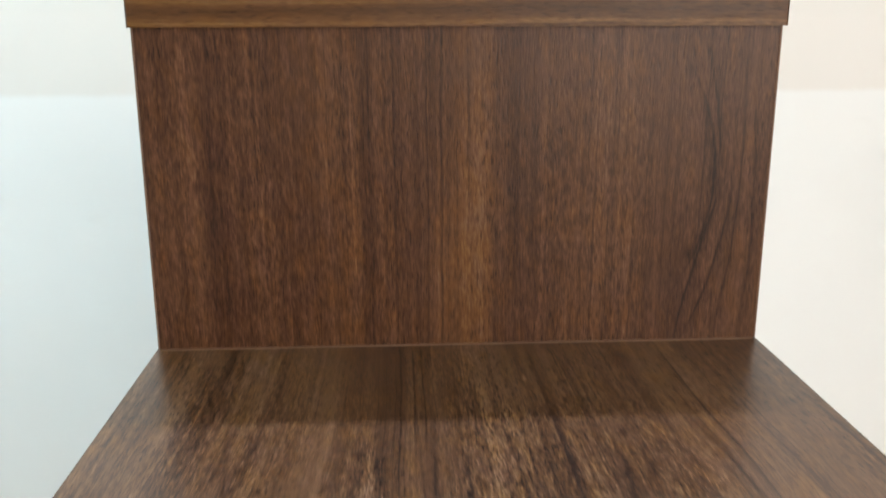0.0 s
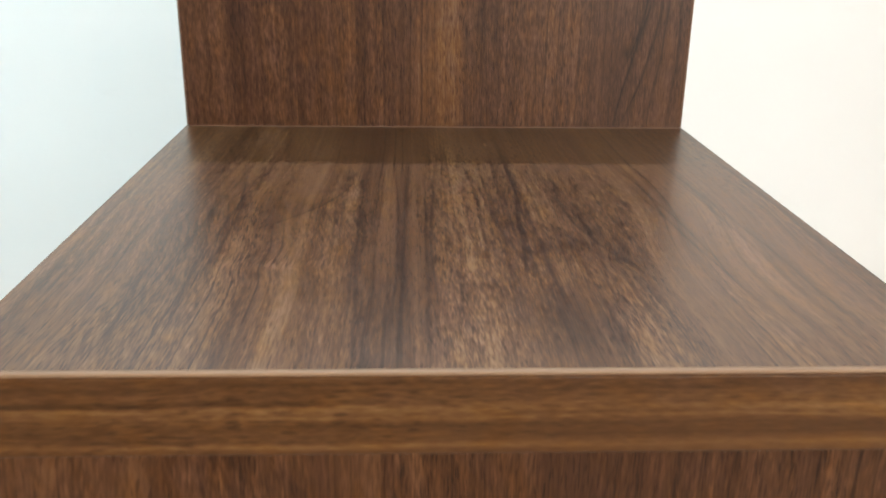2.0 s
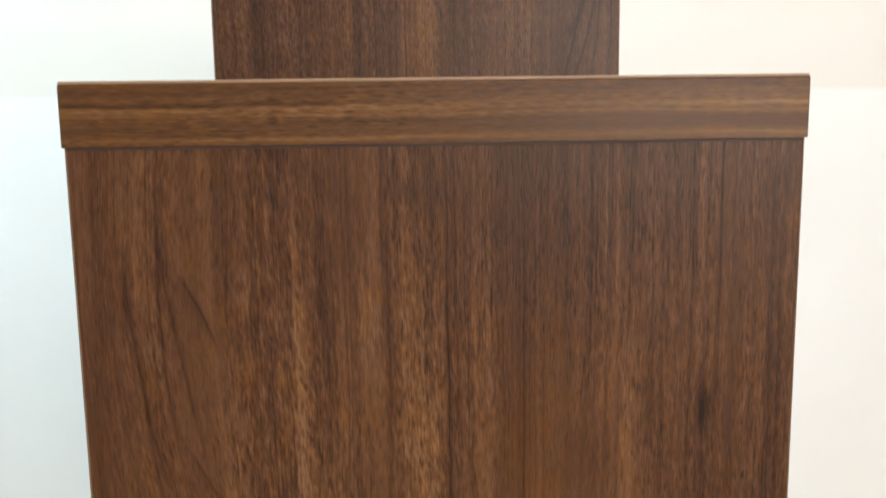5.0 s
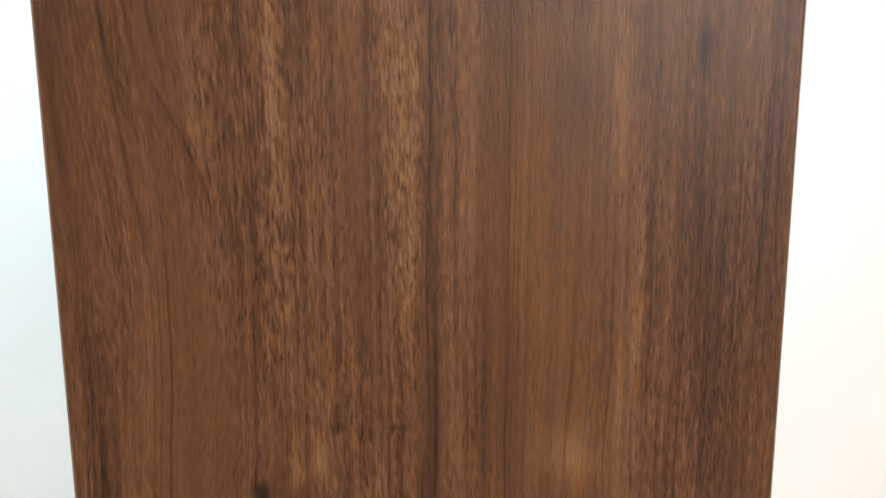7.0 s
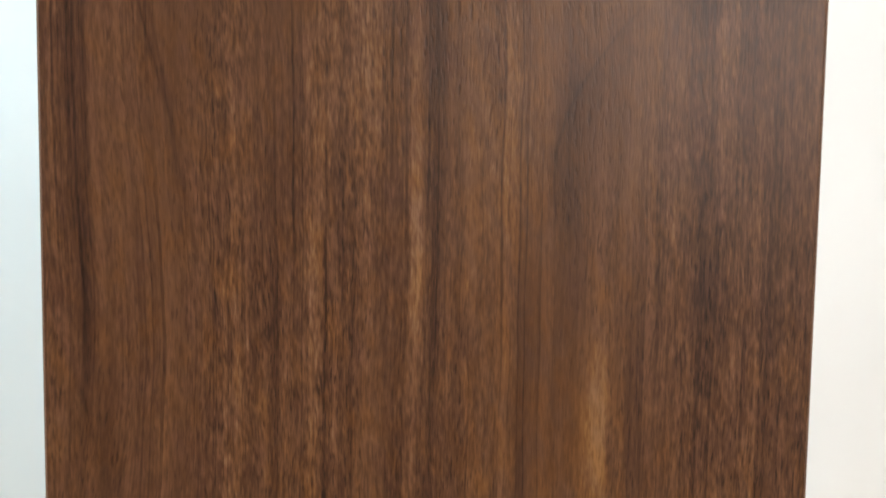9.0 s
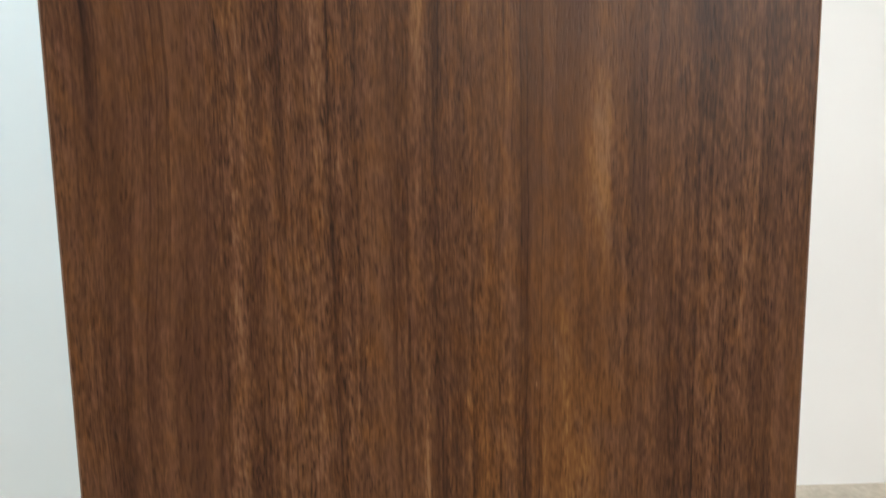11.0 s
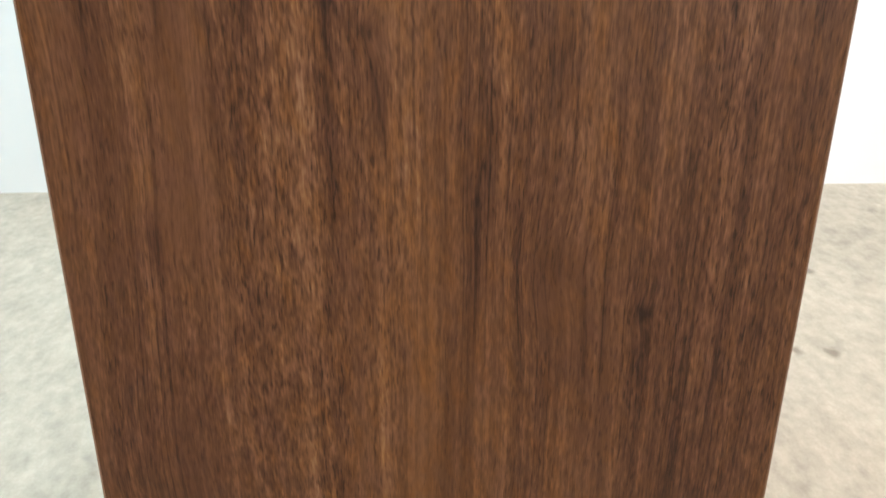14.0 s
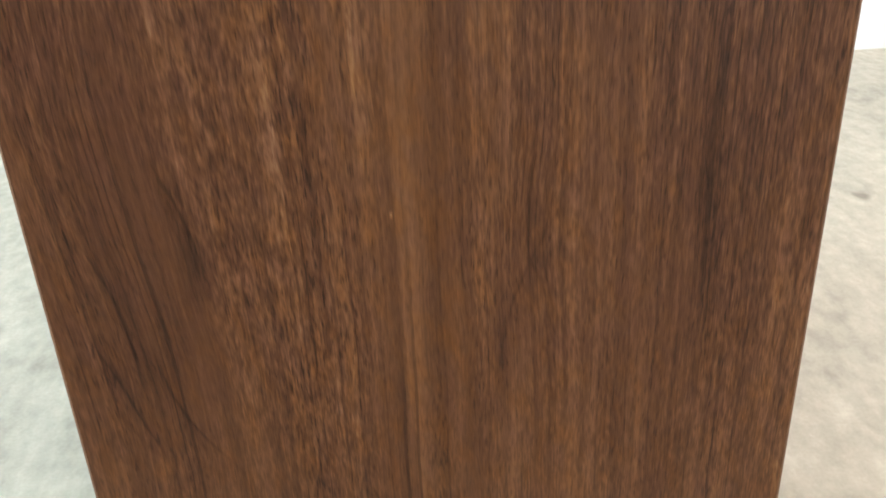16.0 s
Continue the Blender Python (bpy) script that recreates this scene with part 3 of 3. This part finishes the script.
STEP_VEINS = [
    ((-0.0761, 0.1485), (-0.0782, 0.0689), (-0.0762, 0.0138), 0.002, 0.24), ((-0.0903, 0.1487), (-0.0923, 0.0692), (-0.0886, 0.0049), 0.002, 0.18),
    ((-0.0143, 0.1757), (-0.0164, 0.0673), (-0.0163, 0.0003), 0.002, 0.24), ((-0.0082, 0.1682), (-0.0088, 0.0671), (-0.0094, 0.0), 0.002, 0.26),
    ((0.0735, 0.1463), (0.0806, 0.0649), (0.0872, -0.0032), 0.003, 0.22), ((0.0968, 0.1597), (0.1022, 0.0811), (0.1041, 0.027), 0.003, 0.2),
    ((0.0419, 0.1535), (0.0435, 0.1011), (0.0512, 0.0725), 0.004, 0.34), ((0.0115, 0.1608), (0.0139, 0.1173), (0.0192, 0.0753), 0.002, 0.26),
    ((0.0256, 0.1606), (0.0225, 0.1118), (0.0202, 0.0744), 0.002, 0.28), ((-0.0333, 0.1614), (-0.0305, 0.0677), (-0.0271, 0.0006), 0.006, 0.24),
    ((-0.0571, 0.1122), (-0.0441, 0.1326), (-0.0366, 0.1671), -0.004, 0.3), ((-0.0656, 0.0686), (-0.0563, 0.059), (-0.0476, 0.0624), 0.002, -0.2),
]
STEP_SWEEPS = [
    ((-0.0026, 0.1923), (-0.0069, 0.1032), (-0.0071, 0.0563), 0.002, 0.26), ((0.0078, 0.1856), (0.0101, 0.1271), (0.0091, 0.0755), 0.002, 0.26),
    ((0.0256, 0.1983), (0.0239, 0.1223), (0.0206, 0.0720), 0.004, 0.26), ((0.0433, 0.1785), (0.0452, 0.1132), (0.0516, 0.0755), 0.006, 0.26),
    ((0.0563, 0.1606), (0.0571, 0.1088), (0.0597, 0.0768), 0.003, 0.22), ((0.0727, 0.1840), (0.0791, 0.1250), (0.0823, 0.0611), 0.002, 0.22),
    ((0.0920, 0.1967), (0.0964, 0.1290), (0.0983, 0.0605), 0.003, 0.22), ((-0.0818, 0.1758), (-0.0846, 0.1215), (-0.0880, 0.0471), 0.002, 0.22),
    ((-0.0987, 0.1883), (-0.1018, 0.1220), (-0.1033, 0.0477), 0.003, 0.16), ((-0.0809, 0.1644), (-0.0749, 0.0981), (-0.0778, 0.0422), 0.002, 0.26),
    ((-0.0201, 0.1863), (-0.0181, 0.1035), (-0.0191, 0.0377), 0.002, 0.22), ((-0.0311, 0.1240), (-0.0315, 0.0864), (-0.0310, 0.0382), 0.003, 0.22),
    ((0.0324, 0.1019), (0.0444, 0.0773), (0.0474, 0.0543), 0.003, 0.16), ((0.0193, 0.1918), (0.0183, 0.1269), (0.0178, 0.0880), 0.002, 0.22),
]
# last colour triple paints the top's brightness and cool haze into the wood
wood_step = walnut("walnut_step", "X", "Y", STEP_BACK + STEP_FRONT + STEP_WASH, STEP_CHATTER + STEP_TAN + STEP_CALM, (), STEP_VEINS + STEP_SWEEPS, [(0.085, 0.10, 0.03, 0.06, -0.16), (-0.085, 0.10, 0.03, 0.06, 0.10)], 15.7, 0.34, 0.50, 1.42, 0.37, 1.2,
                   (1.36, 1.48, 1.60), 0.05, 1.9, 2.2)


# front edge bands, their grain lengthwise
def edge_stripes(top):
    return [(top - 0.15 * BOARD, 0.0, 0.0020, 5.0, -0.04, 0), (top - 0.46 * BOARD, 0.0, 0.0014, 5.0, 0.15, 0), (top - 0.57 * BOARD, 0.0, 0.0007, 5.0, 0.08, 0),
            (top - 0.72 * BOARD, 0.0, 0.0020, 5.0, -0.08, 0), (top - 0.92 * BOARD, 0.0, 0.0008, 5.0, 0.12, 0)]


wood_step_edge = walnut("walnut_step_edge", "Z", "X", edge_stripes(STEP_Z), (), (), (), (), 21.0, 0.38, 0.22, 1.0, 0.24, 1.0, (1.06, 1.07, 0.78))
wood_cap_edge = walnut("walnut_cap_edge", "Z", "X", edge_stripes(STEP_Z + RISER_H + BOARD), (), (), (), (), 27.0, 0.38, 0.22, 1.0, 0.24, 1.0, (1.06, 1.07, 0.78))
wood_side = walnut("walnut_side", "Y", "Z", seed=33.0)
wood_cap = walnut("walnut_cap", "X", "Y", seed=39.0)
# paler than the wood: the arris highlight is put into this colour
arris_highlight = plain("painted_arris_highlight", (0.26, 0.16, 0.095), 0.45)
# side bands, lightened in colour for the light their chamfers catch
edge_side_lit = plain("lit_side_edge_band", (0.17, 0.098, 0.060), 0.5)
# near-black brown standing in for shade below the step's lip
gap_shade = plain("gap_shade_brown", (0.030, 0.014, 0.008), 0.6)
edge_seam = plain("seam_edge_band", (0.13, 0.066, 0.034), 0.5)
floor_mat, wall_mat, dado_mat = concrete(), wall_paint("white_wall_paint"), wall_paint("two_coat_wall_paint", True)
ceiling_mat = plain("ceiling_paint", (0.80, 0.80, 0.79), 0.8, 0.3, 0.0, 0.02)
metal_white = plain("white_enamel", (0.75, 0.75, 0.74), 0.35)
frame_mat = plain("window_frame_paint", (0.70, 0.70, 0.68), 0.45)
tube_mat = glowing("lamp_tube", (1.0, 0.95, 0.88), 6.0)
glass = Net("window_glass")
glass.bsdf.inputs["Transmission Weight"].default_value = 1.0
glass_mat = glass.finish((0.95, 0.98, 0.97), 0.02)


# ---- mesh helpers ----
def box(bm, x0, x1, y0, y1, z0, z1):
    corners = [bm.verts.new((x, y, z)) for z in (z0, z1) for y in (y0, y1) for x in (x0, x1)]
    for a, b, c, d in ((0, 2, 3, 1), (4, 5, 7, 6), (0, 1, 5, 4), (2, 6, 7, 3), (0, 4, 6, 2), (1, 3, 7, 5)):
        bm.faces.new([corners[i] for i in (a, b, c, d)])
    return bm


def soften(bm, width, segments=2, test=None):
    edges = [e for e in bm.edges if test is None or test(e)]
    bmesh.ops.bevel(bm, geom=edges, offset=width, segments=segments, profile=0.6, affect="EDGES")
    return bm


def board(x0, x1, y0, y1, z0, z1, round_off=0.0008, segments=2, test=None):
    return soften(box(bmesh.new(), x0, x1, y0, y1, z0, z1), round_off, segments, test)


def part(name, bm, material, parent=None, label=""):
    mesh = bpy.data.meshes.new(name)
    bmesh.ops.recalc_face_normals(bm, faces=bm.faces)
    bm.to_mesh(mesh)
    bm.free()
    mesh.materials.append(material)
    ob = new(name, mesh)
    if parent is not None:
        ob.parent = parent
    return tagged(ob, label)


# ---- the room ----
def wall_y(x):
    return WALL_Y + 0.0129 * x


def window(at, wide, high, name):
    frame_ = tagged(new(name), "white framed window with two panes", "window", kind="structure")
    frame_.matrix_world = at
    half = wide / 2
    bm = bmesh.new()
    for a, b, c, d in ((-half, half, 0, 0.05), (-half, half, high - 0.05, high), (-half, -half + 0.05, 0.05, high - 0.05),
                       (half - 0.05, half, 0.05, high - 0.05), (-0.03, 0.03, 0.05, high - 0.05)):
        box(bm, a, b, -0.03, 0.03, c, d)
    part("window_frame", bm, frame_mat, frame_)
    for a, b in ((-half + 0.05, -0.03), (0.03, half - 0.05)):
        pane = part("pane", box(bmesh.new(), a, b, -0.003, 0.003, 0.05, high - 0.05), glass_mat, frame_)
        pane.visible_shadow = False


def build_room():
    t = 0.15
    tagged(part("floor", box(bmesh.new(), ROOM_X0 - t, ROOM_X1 + t, ROOM_Y0 - t, WALL_Y + 0.3, -0.12, 0.0), floor_mat),
           "worn light grey concrete floor with dark blots", "floor", kind="structure")
    bm = bmesh.new()
    xs = (ROOM_X0 - t, ROOM_X1 + t)
    vs = [bm.verts.new((x, wall_y(x) + d, z)) for z in (0.0, ROOM_H) for d in (0.0, t) for x in xs]
    for q in ((0, 2, 3, 1), (4, 5, 7, 6), (0, 1, 5, 4), (2, 6, 7, 3), (0, 4, 6, 2), (1, 3, 7, 5)):
        bm.faces.new([vs[i] for i in q])
    tagged(part("wall_north", bm, dado_mat), "white painted wall, creamier above a line at chest height", "wall", kind="structure")
    tagged(part("wall_east", box(bmesh.new(), ROOM_X1, ROOM_X1 + t, ROOM_Y0, WALL_Y - 0.04, 0.0, ROOM_H), wall_mat), "plain white painted wall", "wall", kind="structure")
    # west and south walls, each with a window's opening
    bm = bmesh.new()
    y0, y1, z0, z1 = -0.6, 0.6, 0.9, 2.3
    for a, b, c, d in ((ROOM_Y0, y0, 0.0, ROOM_H), (y1, WALL_Y - 0.04, 0.0, ROOM_H), (y0, y1, 0.0, z0), (y0, y1, z1, ROOM_H)):
        box(bm, ROOM_X0 - t, ROOM_X0, a, b, c, d)
    tagged(part("wall_west", bm, wall_mat), "plain white painted wall with a window opening", "wall", kind="structure")
    window(pose(ROOM_X0 - 0.08, (y0 + y1) / 2, z0, 0, 0, 90), y1 - y0, z1 - z0, "window_1")
    bm = bmesh.new()
    x0, x1, z0, z1 = 0.55, 2.25, 1.05, 2.45
    for a, b, c, d in ((ROOM_X0 - t, x0, 0.0, ROOM_H), (x1, ROOM_X1 + t, 0.0, ROOM_H), (x0, x1, 0.0, z0), (x0, x1, z1, ROOM_H)):
        box(bm, a, b, ROOM_Y0 - t, ROOM_Y0, c, d)
    tagged(part("wall_south", bm, wall_mat), "plain white painted wall with a window opening", "wall", kind="structure")
    window(pose((x0 + x1) / 2, ROOM_Y0 - 0.08, z0), x1 - x0, z1 - z0, "window_2")
    tagged(part("ceiling", box(bmesh.new(), ROOM_X0 - t, ROOM_X1 + t, ROOM_Y0 - t, WALL_Y + 0.3, ROOM_H, ROOM_H + 0.12), ceiling_mat),
           "plain white ceiling", "ceiling", kind="structure")


def ceiling_batten(at, length):
    lamp = tagged(new("ceiling_light"), "slim white batten lamp with one bright tube", "lamp")
    lamp.location = at
    part("housing", board(-length / 2 - 0.04, length / 2 + 0.04, -0.03, 0.03, 0.02, 0.08, 0.004), metal_white, lamp)
    for s in (-1, 1):
        part("tube_holder", board(s * length / 2 - 0.012 + s * 0.02, s * length / 2 + 0.012 + s * 0.02, -0.016, 0.016, -0.022, 0.02, 0.003), metal_white, lamp)
    bm = bmesh.new()
    bmesh.ops.create_cone(bm, cap_ends=True, segments=20, radius1=0.013, radius2=0.013, depth=length,
                          matrix=Matrix.Translation((0, 0, -0.004)) @ Matrix.Rotation(radians(90), 4, "Y"))
    part("tube", bm, tube_mat, lamp, "glowing white tube")
    return lamp


# ---- the stepped stand ----
def build_stand():
    stand = tagged(new("stepped_stand"), "tall walnut laminate stand with a step, on a concrete floor", "stand")
    front_top = STEP_Z - BOARD
    upright = lambda e: abs(e.verts[0].co.z - e.verts[1].co.z) > 0.05
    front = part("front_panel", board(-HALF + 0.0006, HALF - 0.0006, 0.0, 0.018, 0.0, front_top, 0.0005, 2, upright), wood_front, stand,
                 "tall walnut grain front panel")
    for s in (-1, 1):
        part("edge_band", board(min(s * HALF, s * (HALF - 0.0006)), max(s * HALF, s * (HALF - 0.0006)), 0.0001, 0.0177, 0.0, front_top, 0.0002, 1), edge_side_lit, front, "thin edge band, coloured pale for light on its chamfer")
        part("side_panel", board(min(s * (HALF - 0.002), s * (HALF - 0.020)), max(s * (HALF - 0.002), s * (HALF - 0.020)), 0.0182, BACK_Y, 0.0, front_top, 0.0005), wood_side, stand)
    part("back_panel", board(-HALF + 0.021, HALF - 0.021, BACK_Y - 0.018, BACK_Y, 0.0, front_top, 0.0005), wood_side, stand)
    # step board: a slab with rounded front edge under a separate front band
    wide = HALF + 0.0005
    top_front = lambda e: all(v.co.y < 0.1 and v.co.z > STEP_Z - 0.001 for v in e.verts) or (upright_short(e))
    upright_short = lambda e: abs(e.verts[0].co.z - e.verts[1].co.z) > 0.01 and e.verts[0].co.y < 0.1
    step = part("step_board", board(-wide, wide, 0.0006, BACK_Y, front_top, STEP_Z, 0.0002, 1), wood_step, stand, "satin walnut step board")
    part("edge_band", board(-wide, wide, -LIP, 0.0005, front_top - 0.0003, STEP_Z - 0.0008, 0.0008, 3, top_front), wood_step_edge, step,
         "walnut edge band with lengthwise grain")
    # dark strip added as the shadow line under the overhanging band
    part("shade_strip", board(-HALF + 0.0006, HALF - 0.0006, -0.0004, -0.00002, front_top - 0.0013, front_top - 0.0004, 0.0001, 1), gap_shade, step, "dark strip for the shade under the edge band")
    # thin strip whose pale colour paints the highlight along the front edge
    part("arris", board(-wide + 0.0003, wide - 0.0003, -LIP + 0.0003, 0.0006, STEP_Z - 0.0009, STEP_Z + 0.0001, 0.0004, 3), arris_highlight, step, "rounded arris coloured pale as a highlight")
    # upper box
    z0, z1 = STEP_Z + 0.0005, STEP_Z + RISER_H
    upper = part("upper_panel", board(-HALF + 0.0009, HALF - 0.0009, RISER_Y, RISER_Y + 0.018, z0, z1, 0.0005, 2, upright), wood_riser, stand,
                 "short walnut grain upper panel")
    part("bottom_edge_band", board(-HALF + 0.0012, HALF - 0.0012, RISER_Y - 0.0004, RISER_Y + 0.017, STEP_Z, STEP_Z + 0.0005, 0.0001, 1), edge_seam, upper, "thin dull edge band")
    for s in (-1, 1):
        part("edge_band", board(min(s * (HALF - 0.0001), s * (HALF - 0.0009)), max(s * (HALF - 0.0001), s * (HALF - 0.0009)), RISER_Y + 0.0003, RISER_Y + 0.0177, z0, z1, 0.0002, 1), edge_side_lit, upper, "thin edge band, coloured pale for light on its chamfer")
        part("upper_side_panel", board(min(s * (HALF - 0.002), s * (HALF - 0.020)), max(s * (HALF - 0.002), s * (HALF - 0.020)), RISER_Y + 0.0182, BACK_Y, STEP_Z, z1, 0.0005), wood_side, stand)
    part("upper_back_panel", board(-HALF + 0.021, HALF - 0.021, BACK_Y - 0.018, BACK_Y, STEP_Z, z1, 0.0005), wood_side, stand)
    cap = part("cap_board", board(-wide, wide, RISER_Y - LIP + 0.0002, BACK_Y, z1, z1 + BOARD, 0.0004, 1), wood_cap, stand, "walnut cap board")
    cap_front = lambda e: all(v.co.y < RISER_Y for v in e.verts) and (abs(e.verts[0].co.z - e.verts[1].co.z) > 0.01 or e.verts[0].co.z > z1 + 0.01)
    part("edge_band", board(-wide, wide, RISER_Y - LIP - 0.0012, RISER_Y - LIP + 0.00015, z1 - 0.0002, z1 + BOARD - 0.0001, 0.0011, 4, cap_front), wood_cap_edge, cap,
         "walnut edge band with lengthwise grain")
    return stand


build_room()
ceiling_batten(REAR_TUBE, 0.9)
build_stand()
